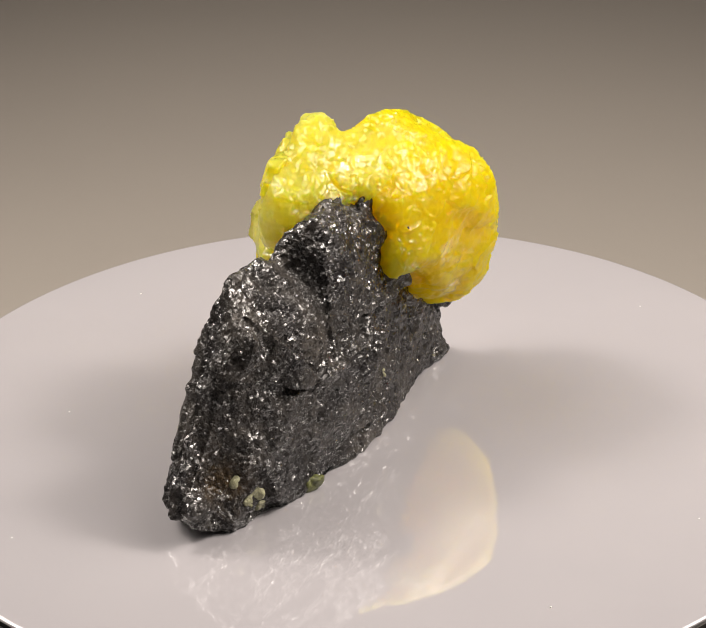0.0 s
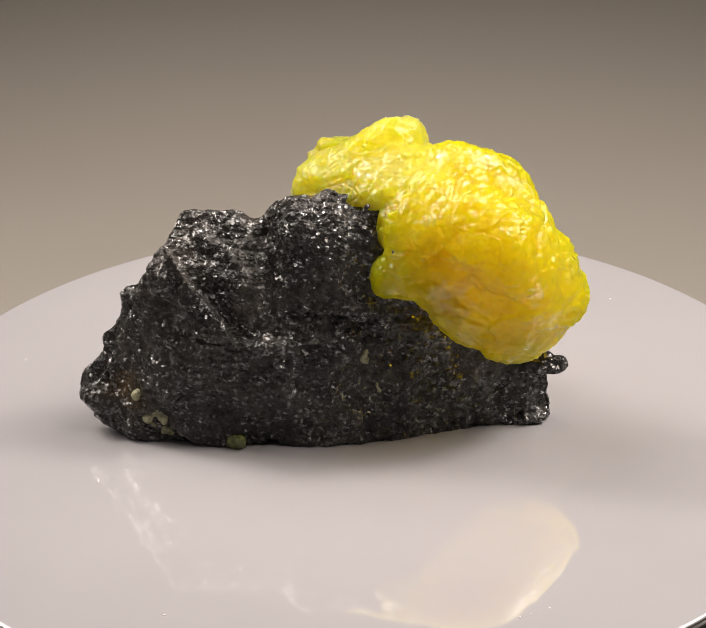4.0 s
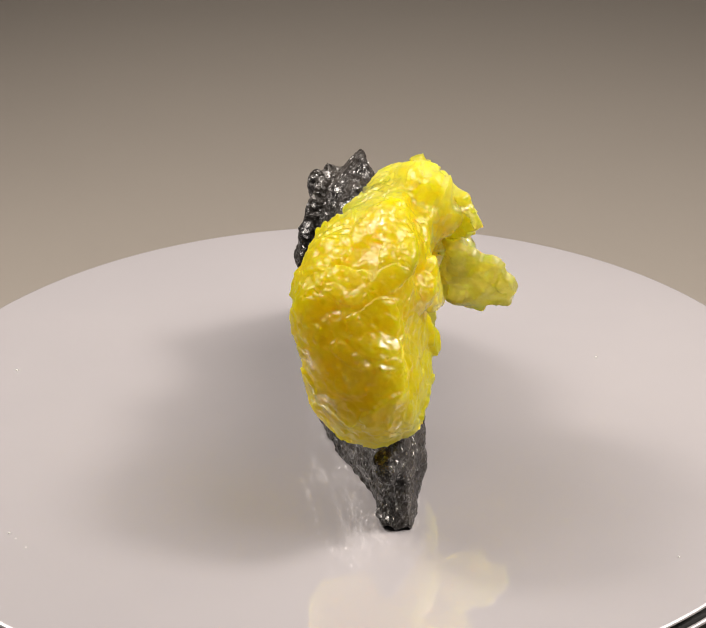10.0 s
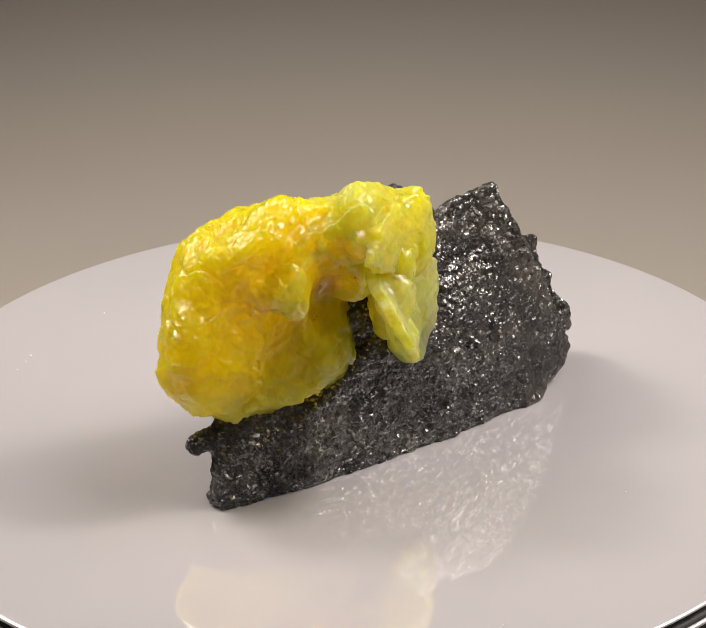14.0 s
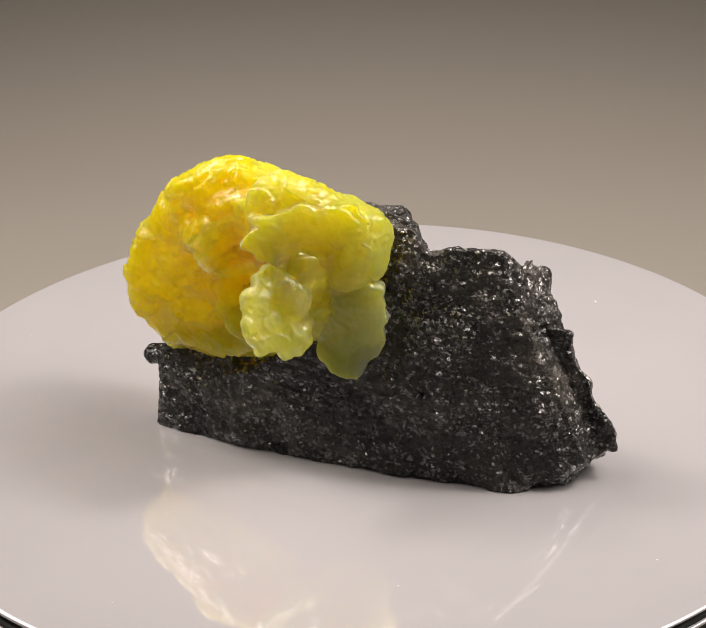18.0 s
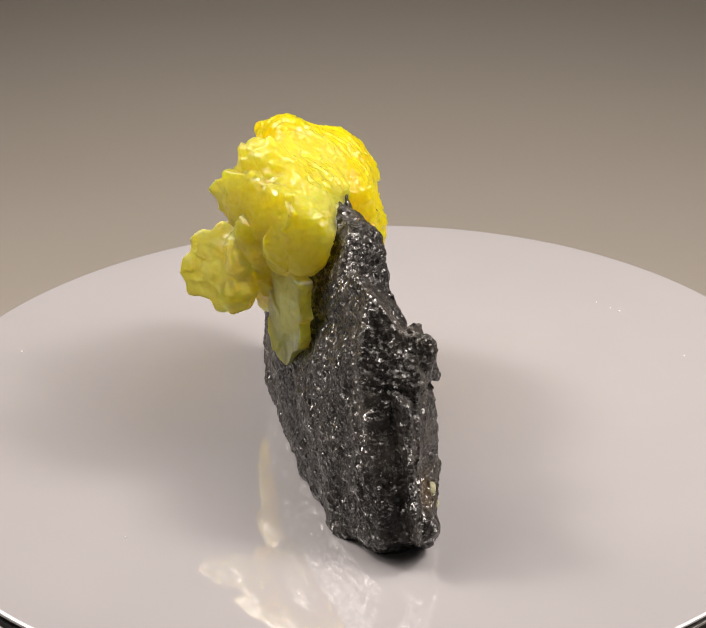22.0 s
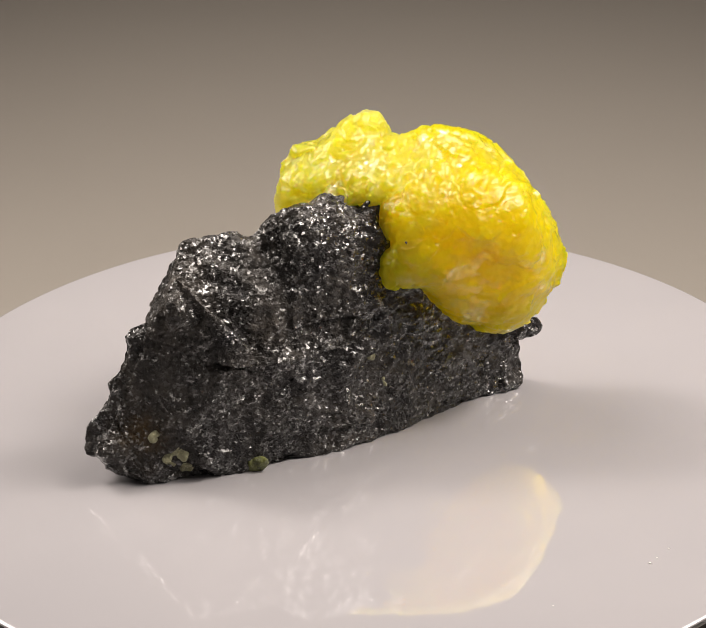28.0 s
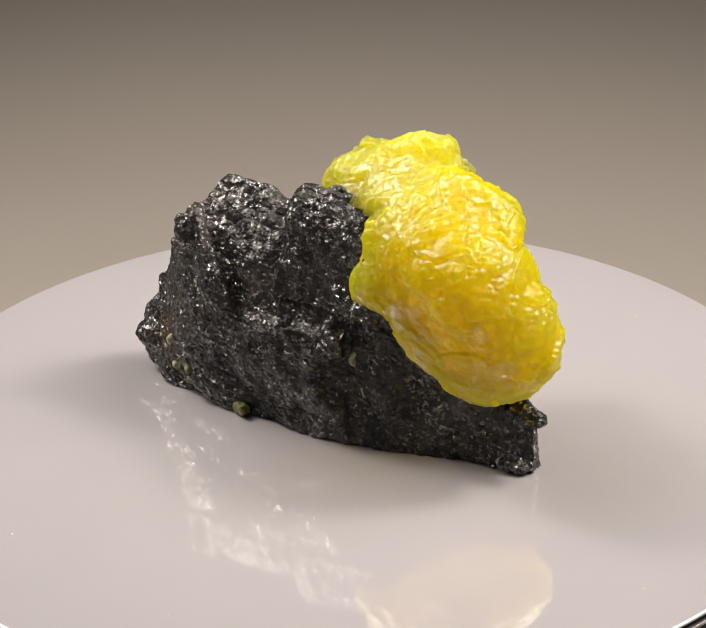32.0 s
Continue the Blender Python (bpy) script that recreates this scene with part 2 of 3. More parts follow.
def hollow(field, centre, radii, turn=(0, 0, 0), k=1.5):
    """Takes an ellipsoid out of the solid."""
    c, r = np.array(centre), np.array(radii)
    m = np.array(Euler([radians(a) for a in turn]).to_matrix())
    ext = np.sqrt(((m * r) ** 2).sum(1)) + 3
    sl, p = field.window(c - ext, c + ext)
    q = (p - c) @ m
    k0 = np.sqrt(((q / r) ** 2).sum(-1))
    k1 = np.sqrt(((q / r ** 2) ** 2).sum(-1)) + 1e-9
    d, old = -k0 * (k0 - 1) / k1, field.f[sl]
    h = np.clip(0.5 - 0.5 * (old - d) / k, 0, 1)
    field.f[sl] = old * (1 - h) + d * h + k * h * (1 - h)


def plate(field, centre, along, rise, half, thick, seed, point=0.0, k=0.5):
    """A thin crystal blade: an uneven oval with half axes half[0] along and half[1] up rise, curved a little, point draws its foot out."""
    c, a = np.array(centre), np.array(along) / np.linalg.norm(along)
    b = np.array(rise) - a * np.dot(a, rise)
    b /= np.linalg.norm(b)
    n = np.cross(a, b)
    r = max(half) * (1.4 + point) + 3
    sl, p = field.window(c - r, c + r)
    p = p - c
    x, y, z = p @ a / half[0], p @ b / half[1], p @ n
    t = np.arctan2(y, x)
    edge = 1 + 0.07 * np.sin(3 * t + seed) + 0.06 * np.sin(5 * t + 2.1 * seed) + 0.045 * np.sin(9 * t + seed) + 0.03 * np.sin(16 * t + 3 * seed) + point * np.clip(-np.sin(t), 0, 1) ** 6
    rad = (np.sqrt(x * x + y * y) / edge - 1) * min(half)
    z = z + 0.12 * half[0] * (x * x - 0.3) * math.sin(seed) + 0.3 * np.sin(2.2 * x + seed) * np.cos(1.7 * y)
    th = thick * (1.15 - 0.45 * np.clip(x * x + y * y, 0, 1))
    field.merge(sl, np.maximum(rad, np.abs(z) - th) + 0.15, k)


# ---- the setting ----
def sweep():
    """A sheet of paper: flat under the turntable, curving up behind it."""
    prof = [(-1.6, -0.045), (0.5, -0.045)]
    prof += [(0.5 + 0.5 * math.sin(radians(a)), 0.455 - 0.5 * math.cos(radians(a))) for a in range(5, 91, 5)]
    prof += [(1.0, 1.6)]
    xs = [-1.5 + 0.1 * i for i in range(31)]
    verts = [(x, y, z) for x in xs for y, z in prof]
    k = len(prof)
    faces = [(i * k + j, (i + 1) * k + j, (i + 1) * k + j + 1, i * k + j + 1) for i in range(len(xs) - 1) for j in range(k - 1)]
    ob = part("backdrop", verts, faces, PAPER)
    return tagged(ob, "warm grey paper sweep behind the turntable", "backdrop", kind="structure")


sweep()

base = tagged(new("display_stand"), "black plastic motor housing under a white rotating plate", "turntable")
part("housing", *lathe([(0.0, -0.045), (0.0975, -0.045), (0.0985, -0.043), (0.0985, -0.0035), (0.0978, -0.0022), (0.0, -0.0022)]), BLACK, base)
part("trim_ring", *lathe([(0.0984, -0.0042), (0.0990, -0.0041), (0.0993, -0.0037), (0.0990, -0.0033), (0.0984, -0.0032)]), DISC, base, "thin pale trim ring under the plate")

turntable = tagged(new("turntable_disc"), "glossy white round turntable plate, slowly rotating", "turntable")
OFF = (0.00135, -0.00113)
v, f = lathe([(0.0, 0.0), (0.05, 0.0), (0.0990, 0.0), (0.0995, -0.0001), (0.1, -0.0004), (0.1, -0.0006), (0.0997, -0.0007), (0.05, -0.0007), (0.0, -0.0007)])
part("plate", [(x + OFF[0], y + OFF[1], z) for x, y, z in v], f, DISC, turntable, "glossy white plastic plate")
part("spindle_collar", *lathe([(0.0, -0.0008), (0.0955, -0.0008), (0.0955, -0.0021), (0.0, -0.0021)]), BLACK, turntable)

speck_rng = random.Random(4)
for x, y in ((80.1, -8.4), (79.6, -12.6), (-48.7, 66.1), (70.3, -38.7), (66.2, 55.1), (-61.7, 10.9), (79.4, -15.2), (-15.6, 82.4), (38.0, -71.0), (-70.0, -41.0)):
    r = 0.00012 + 0.00022 * speck_rng.random()
    v, f = lathe([(0.0, 0.0), (r, 0.00002), (0.7 * r, 0.6 * r), (0.0, 0.8 * r)], 7)
    part("dust_speck", [(a * (1 + 0.5 * math.sin(9 * b / r)) + x * 0.001, b + y * 0.001, c) for a, b, c in v], f, DUST, turntable, "white dust speck")

# ---- the mineral specimen ----
specimen = tagged(new("mineral_specimen"), "lemon yellow crystal cluster on a dark silvery grey rock", "mineral")


def rock_blocks(fl):
    block(fl, (-47.6, 5.0, 6.6), (12.1, 10.2, 8.0, 12.0, 13.9, 13.3, 10.4, 13.1, 13.4, 9.9, 10.9, 9.4, 11.3), (6.6, 9.4, 6.4, 8.4, 10.4, 7.1, 7.8, 9.5, 9.2, 6.9, 7.8, 8.1, 6.4))
    block(fl, (-44.7, 7.0, 17.7), (8.9, 14.3, 7.6, 6.9, 9.5, 8.5, 8.9, 11.5, 10.3, 8.7, 12.7, 11.2, 10.4), (14.3, 10.5, 8.2, 9.8, 7.5, 5.2, 12.2, 7.1, 6.4, 10.5, 8.6, 7.5, 9.3))
    block(fl, (-39.4, 3.8, 27.4), (11.4, 10.7, 9.0, 9.1, 10.9, 8.4, 7.5, 11.4, 9.2, 10.2, 10.4, 11.9, 11.9), (10.1, 9.0, 8.7, 9.8, 6.9, 10.9, 11.2, 8.6, 7.7, 10.2, 9.8, 7.2, 10.8))
    block(fl, (-36.8, 10.6, 6.0), (10.6, 7.2, 6.0, 10.6, 9.9, 9.1, 9.7, 13.8, 14.5, 9.2, 12.9, 13.4, 10.1), (6.0, 9.4, 10.2, 10.3, 8.1, 6.8, 8.2, 9.5, 9.1, 9.5, 9.0, 8.6, 9.7))
    block(fl, (-35.3, 0.8, 36.9), (9.9, 9.9, 9.4, 12.1, 13.2, 13.2, 7.8, 12.5, 12.7, 11.2, 12.4, 11.9, 13.6), (8.2, 6.0, 6.3, 10.7, 7.9, 6.1, 8.2, 7.1, 8.5, 9.4, 9.1, 7.4, 10.1))
    block(fl, (-35.1, -0.0, 15.1), (10.9, 10.1, 9.6, 9.0, 9.9, 9.7, 7.7, 11.5, 12.0, 8.6, 13.0, 12.3, 7.7), (9.1, 9.8, 5.2, 6.0, 9.2, 9.0, 10.0, 10.1, 10.3, 11.5, 8.3, 7.6, 10.2))
    block(fl, (-30.6, 12.0, 17.6), (11.4, 11.1, 5.7, 8.1, 10.4, 7.9, 9.4, 12.3, 13.5, 12.7, 12.6, 13.2, 11.7), (10.9, 12.0, 11.7, 10.4, 8.2, 6.8, 9.8, 10.7, 9.7, 9.7, 11.0, 10.0, 9.2))
    block(fl, (-28.9, 0.3, 4.9), (9.8, 9.2, 9.8, 9.7, 11.5, 11.5, 8.7, 11.3, 11.4, 5.8, 10.1, 9.9, 8.8), (4.9, 10.7, 5.9, 7.6, 9.3, 9.7, 9.6, 11.1, 11.3, 9.9, 10.2, 8.5, 6.8))
    block(fl, (-26.3, -2.4, 24.0), (9.9, 12.6, 13.6, 10.7, 9.6, 10.0, 7.2, 11.3, 11.3, 9.5, 14.4, 14.5, 12.0), (12.3, 7.8, 5.0, 10.9, 9.2, 5.9, 6.9, 12.0, 10.3, 10.4, 11.8, 8.5, 9.9))
    block(fl, (-26.0, 9.3, 27.7), (8.3, 9.2, 6.4, 5.6, 12.0, 11.5, 9.3, 13.3, 13.1, 9.2, 13.8, 12.7, 8.7), (7.3, 8.7, 6.0, 7.8, 10.2, 7.4, 8.5, 12.8, 10.7, 8.8, 11.2, 9.0, 9.5))
    block(fl, (-25.8, 6.8, 41.0), (6.8, 11.1, 6.2, 5.0, 11.6, 7.8, 5.1, 13.1, 13.9, 10.1, 13.7, 13.8, 10.7), (11.0, 6.3, 11.2, 11.2, 7.5, 4.7, 9.8, 10.6, 10.4, 9.4, 10.1, 11.0, 11.2))
    block(fl, (-23.1, 11.4, 6.6), (9.0, 5.5, 6.4, 10.3, 10.2, 9.4, 9.7, 8.9, 12.6, 13.4, 7.7, 12.5, 13.8), (6.6, 7.8, 11.5, 10.5, 10.6, 11.7, 10.0, 9.9, 12.0, 9.8, 9.6, 9.7, 10.0))
    block(fl, (-20.0, 0.3, 34.8), (10.3, 10.1, 9.6, 12.4, 10.1, 9.9, 10.6, 10.1, 10.1, 10.6, 9.5, 5.7, 10.1), (8.9, 6.7, 4.6, 8.6, 11.4, 8.6, 9.8, 9.3, 10.3, 8.6, 9.0, 9.7, 8.9))
    block(fl, (-19.2, -2.4, 11.7), (13.6, 9.7, 11.1, 13.3, 10.3, 14.2, 13.2, 10.8, 13.8, 14.3, 9.1, 11.0, 12.6), (11.7, 11.6, 6.1, 7.0, 11.7, 9.2, 8.6, 13.4, 10.9, 9.3, 13.7, 8.3, 7.3))
    block(fl, (-16.0, 11.4, 16.8), (8.9, 10.5, 5.6, 6.5, 11.8, 10.0, 9.0, 15.3, 14.3, 8.5, 13.8, 13.2, 8.1), (12.5, 8.4, 11.1, 9.8, 9.7, 9.2, 8.8, 9.0, 5.2, 7.8, 10.1, 10.1, 9.1))
    block(fl, (-13.0, 10.7, 31.3), (12.4, 9.5, 5.0, 9.4, 9.6, 8.6, 3.0, 8.6, 6.2, 7.7, 10.6, 9.8, 7.0), (10.4, 8.9, 8.5, 8.4, 13.0, 7.6, 9.8, 14.9, 10.2, 9.7, 12.0, 9.3, 8.7))
    block(fl, (-11.7, -0.8, 23.1), (13.9, 10.3, 11.6, 15.2, 11.4, 12.1, 8.2, 11.1, 12.1, 8.8, 10.5, 9.9, 13.6), (9.2, 8.7, 5.5, 9.1, 12.0, 10.9, 7.1, 14.3, 12.7, 8.5, 13.8, 11.8, 9.3))
    block(fl, (-11.3, 6.4, 5.0), (11.8, 7.9, 8.4, 9.9, 11.2, 13.3, 13.3, 8.7, 8.7, 10.5, 10.1, 11.2, 11.3), (5.0, 13.2, 13.5, 10.6, 8.8, 11.0, 10.6, 10.2, 13.3, 11.5, 14.8, 16.9, 15.3))
    block(fl, (-11.1, 3.0, 44.9), (8.4, 9.2, 7.4, 5.5, 11.0, 10.6, 10.1, 7.3, 9.6, 10.3, 7.0, 6.6, 9.1), (10.9, 7.2, 8.7, 9.8, 6.3, 10.0, 10.5, 6.4, 10.1, 8.9, 5.7, 6.5, 9.4))
    block(fl, (-6.7, 0.4, 35.7), (10.4, 11.5, 14.1, 11.9, 7.3, 8.5, 9.1, 4.9, 6.3, 10.8, 12.5, 14.4, 13.7), (8.6, 9.3, 5.4, 8.9, 5.5, 7.9, 6.7, 8.3, 8.3, 8.9, 8.9, 6.7, 9.3))
    block(fl, (-6.0, -2.8, 10.6), (11.7, 9.7, 10.7, 11.4, 9.2, 13.8, 14.3, 10.1, 15.5, 15.5, 9.4, 9.7, 13.0), (10.6, 9.5, 5.1, 4.2, 10.9, 10.2, 8.6, 11.1, 9.0, 10.7, 11.2, 9.1, 10.1))
    block(fl, (-3.6, 9.7, 17.7), (12.4, 10.7, 5.2, 9.6, 10.2, 9.3, 5.6, 9.4, 9.2, 8.5, 10.0, 8.7, 7.5), (10.1, 9.7, 10.0, 9.8, 10.4, 8.8, 10.7, 10.7, 6.0, 9.3, 10.6, 9.4, 9.4))
    block(fl, (1.4, -0.9, 44.8), (9.1, 12.1, 13.2, 7.9, 10.1, 5.8, 6.4, 12.9, 7.2, 9.7, 12.1, 11.5, 10.9), (12.8, 5.5, 8.0, 10.1, 9.4, 9.7, 5.9, 10.0, 10.0, 9.4, 7.7, 11.0, 9.4))
    block(fl, (1.8, 0.9, 28.8), (10.1, 10.7, 10.2, 10.4, 9.9, 8.5, 10.8, 8.9, 2.9, 9.7, 9.4, 6.0, 9.7), (5.8, 10.4, 6.1, 10.0, 7.6, 9.9, 10.9, 6.2, 9.9, 8.9, 8.2, 10.6, 10.5))
    block(fl, (2.1, 7.5, 5.3), (13.5, 7.5, 8.2, 12.0, 11.9, 8.6, 10.4, 10.7, 10.0, 10.3, 12.0, 12.0, 10.8), (5.2, 12.1, 12.9, 10.6, 13.5, 10.7, 11.2, 11.7, 10.0, 9.6, 13.4, 15.0, 13.6))
    block(fl, (5.9, -1.9, 14.6), (15.4, 11.5, 9.4, 12.6, 11.0, 11.8, 14.7, 13.8, 15.4, 16.5, 12.5, 12.6, 12.9), (13.8, 12.2, 4.0, 9.2, 11.6, 8.2, 10.2, 11.7, 10.4, 11.8, 10.9, 10.3, 10.4))
    block(fl, (8.3, 14.6, 26.3), (15.8, 7.7, 4.5, 14.6, 7.8, 3.2, 12.3, 9.9, 6.1, 13.8, 9.4, 8.7, 14.6), (8.6, 13.6, 6.7, 4.8, 11.0, 8.8, 7.1, 14.8, 6.4, 6.3, 13.5, 9.5, 8.2))
    block(fl, (10.1, 9.3, 15.9), (11.8, 9.7, 5.2, 8.8, 10.6, 10.6, 9.0, 11.7, 11.5, 6.3, 9.2, 7.1, 9.4), (9.9, 11.4, 8.8, 10.4, 8.3, 9.4, 9.4, 10.5, 11.0, 8.7, 12.3, 9.2, 8.6))
    block(fl, (13.2, -0.1, 28.5), (12.5, 10.8, 6.6, 8.8, 11.7, 11.0, 5.7, 10.1, 8.3, 8.8, 7.8, 10.3, 8.7), (10.6, 13.4, 7.5, 6.8, 7.3, 11.5, 12.4, 13.8, 10.8, 11.1, 15.6, 11.4, 5.8))
    block(fl, (16.4, 9.9, 5.3), (10.6, 5.1, 4.2, 9.7, 11.4, 11.5, 10.7, 11.9, 12.7, 11.3, 9.0, 7.6, 10.3), (5.3, 6.4, 6.1, 7.6, 9.4, 9.2, 9.3, 9.5, 8.1, 9.2, 9.0, 9.6, 9.7))
    block(fl, (17.4, 1.2, 5.7), (14.3, 7.7, 6.1, 11.9, 8.6, 8.3, 9.7, 10.9, 11.5, 11.2, 10.8, 10.7, 11.8), (5.7, 9.9, 3.3, 5.7, 11.2, 11.0, 11.1, 11.4, 14.4, 13.1, 9.1, 11.7, 12.1))
    block(fl, (20.4, -0.5, 17.5), (10.6, 9.2, 4.1, 8.5, 7.4, 10.3, 8.8, 10.5, 12.3, 8.0, 10.3, 9.1, 6.7), (13.3, 7.6, 3.3, 10.8, 9.3, 9.3, 10.8, 9.5, 9.6, 13.6, 9.6, 8.9, 12.4))
    block(fl, (23.4, 11.0, 16.5), (6.9, 6.2, 5.7, 8.5, 10.2, 10.1, 7.9, 8.1, 11.3, 10.3, 4.9, 7.0, 7.9), (7.9, 7.7, 6.6, 10.2, 12.8, 12.2, 9.0, 12.1, 12.3, 6.5, 7.4, 9.6, 9.2))
    block(fl, (33.7, 4.3, 9.8), (10.6, 10.1, 4.4, 12.1, 8.2, 7.9, 13.1, 11.5, 11.3, 13.6, 10.3, 5.9, 12.4), (9.8, 10.7, 4.1, 9.4, 9.0, 10.2, 12.3, 7.4, 11.5, 13.7, 9.3, 10.2, 12.9))


def main_lobes(fl):
    lobe(fl, (12.0, 5.8, 57.3), (3.7, 8.1, 21.2), (86, -54, -107))
    lobe(fl, (13.6, -7.0, 42.2), (4.5, 6.7, 9.7), (-110, 1, 86))
    lobe(fl, (16.1, -4.8, 50.1), (5.0, 8.7, 10.9), (-86, -27, -108))
    lobe(fl, (16.6, 10.8, 27.5), (4.4, 7.2, 8.8), (-157, 29, 89))
    lobe(fl, (16.7, 6.9, 41.0), (4.5, 12.6, 17.2), (-151, -17, 107))
    lobe(fl, (19.1, -5.2, 43.7), (5.5, 9.9, 14.6), (43, -13, 83))
    lobe(fl, (20.3, 3.3, 47.7), (6.6, 11.2, 18.1), (-13, 46, 104))
    lobe(fl, (21.0, -11.1, 45.3), (1.6, 5.6, 10.2), (-64, -3, -99))
    lobe(fl, (22.2, -2.0, 57.3), (2.5, 7.0, 11.3), (4, 54, 83))
    lobe(fl, (22.4, 9.1, 35.9), (4.8, 9.8, 14.9), (52, -7, 83))
    lobe(fl, (22.9, 1.8, 37.2), (6.2, 8.2, 23.7), (-21, 42, 173))
    lobe(fl, (23.4, -9.3, 33.2), (2.5, 6.1, 14.1), (54, 13, -101))
    lobe(fl, (24.3, 8.1, 58.2), (3.5, 6.4, 9.6), (77, 33, -101))
    lobe(fl, (24.7, -10.5, 41.1), (1.9, 9.5, 12.9), (60, -0, -97))
    lobe(fl, (28.0, 10.8, 48.7), (3.6, 4.9, 14.1), (-100, 10, -135))
    lobe(fl, (28.3, 8.6, 35.7), (3.1, 10.9, 18.3), (49, 4, 64))
    lobe(fl, (30.1, -2.4, 47.8), (8.9, 12.5, 17.1), (166, 47, 142))
    lobe(fl, (30.7, -1.3, 34.0), (9.8, 12.7, 19.1), (63, -2, -71))
    lobe(fl, (31.3, 10.2, 27.4), (2.2, 6.5, 15.2), (86, -4, 73))
    lobe(fl, (31.3, -6.7, 31.4), (2.7, 8.8, 14.4), (178, -28, 80))
    lobe(fl, (32.0, 4.0, 57.5), (2.1, 6.1, 8.3), (172, 57, 157))
    lobe(fl, (32.1, -5.2, 23.7), (3.4, 6.6, 8.4), (5, 53, -105))
    lobe(fl, (32.4, -9.3, 51.9), (2.1, 5.6, 7.1), (-155, -41, -65))
    lobe(fl, (33.0, 2.7, 26.7), (5.1, 8.7, 17.7), (68, -12, 82))
    lobe(fl, (34.3, 7.2, 31.3), (2.7, 11.1, 15.4), (-59, -2, -113))
    lobe(fl, (36.8, 3.4, 50.3), (3.1, 4.7, 15.1), (36, 21, -142))
    lobe(fl, (37.8, -6.7, 30.5), (4.2, 9.6, 10.7), (-28, -18, 117))
    lobe(fl, (38.6, 6.2, 40.2), (2.0, 5.5, 10.2), (69, 11, -116))
    lobe(fl, (40.9, -2.8, 47.0), (1.6, 4.5, 9.7), (-32, 34, 169))
    lobe(fl, (41.5, 2.3, 25.8), (2.7, 7.5, 9.7), (-154, 39, 14))
    lobe(fl, (44.5, 0.3, 36.4), (3.8, 6.7, 9.6), (-177, 15, 174))


def crest_lobes(fl):
    lobe(fl, (-5.1, 12.9, 50.8), (5.2, 7.7, 9.6), (15, 9, -47))
    lobe(fl, (4.9, 13.2, 56.9), (5.6, 7.5, 13.3), (126, -4, -77))
    lobe(fl, (6.3, 5.9, 56.7), (3.2, 7.5, 18.2), (64, 64, 53))
    lobe(fl, (9.9, 11.2, 50.3), (6.0, 9.2, 20.4), (-75, -28, 90))
    lobe(fl, (10.6, 17.5, 60.3), (2.4, 5.5, 6.9), (-5, 25, -86))
    lobe(fl, (12.3, 14.6, 55.7), (4.5, 6.7, 8.1), (28, -82, -133))


def facets(p, size, seed):
    """Chipped faces: heights of a scattered lattice joined by flat triangles, -1 to 1."""
    m = np.array(Euler((0.7 + seed, 1.1 * seed, 2.3 * seed)).to_matrix())
    q = p @ m.T / size
    q = q + 0.25 * np.stack([hash_noise(q * 0.6, seed + j) for j in (40, 50, 60)], 1)
    i = np.floor(q).astype(np.int64)
    f = q - i
    order = np.argsort(-f, axis=1)
    g = np.take_along_axis(f, order, 1)
    w = np.stack([1 - g[:, 0], g[:, 0] - g[:, 1], g[:, 1] - g[:, 2], g[:, 2]], 1)
    out = np.zeros(len(p))
    for k in range(4):
        h = i[:, 0] * 374761393 + i[:, 1] * 668265263 + i[:, 2] * 2147483647 + seed * 974634777
        h = (h ^ (h >> 13)) * 1274126177
        out += w[:, k] * (((h ^ (h >> 16)) & 0xFFFF) / 32767.5 - 1)
        if k < 3:
            i = i.copy()
            i[np.arange(len(i)), order[:, k]] += 1
    return out


def relax(v, q, times):
    """Smooths a skin a little."""
    for _ in range(times):
        s, n = np.zeros_like(v), np.zeros(len(v))
        for a, b in ((0, 1), (1, 2), (2, 3), (3, 0)):
            np.add.at(s, q[:, a], v[q[:, b]])
            np.add.at(s, q[:, b], v[q[:, a]])
            np.add.at(n, q[:, a], 1)
            np.add.at(n, q[:, b], 1)
        v = 0.4 * v + 0.6 * s / n[:, None]
    return v


def scales(v, seed, count, small, large, tilt, lift):
    """Overlapping thin scales laid on a skin: the highest of many tilted round wafers at each vertex, in mm."""
    rng = np.random.default_rng(seed)
    out = np.zeros(len(v))
    for c in v[rng.integers(0, len(v), count)]:
        r, d = rng.uniform(small, large), rng.normal(size=3)
        d /= np.linalg.norm(d)
        k = np.flatnonzero(np.abs(v - c).max(1) < 1.25 * r)
        p = v[k] - c
        e = r * (1 + 0.12 * np.sin(4 * np.arctan2(p @ np.cross(d, (0, 0, 1)), p[:, 2]) + r))
        h = np.where((p * p).sum(1) < e * e, rng.uniform(0.3, 1) * lift + tilt * (p @ d), -9)
        out[k] = np.maximum(out[k], h)
    return out


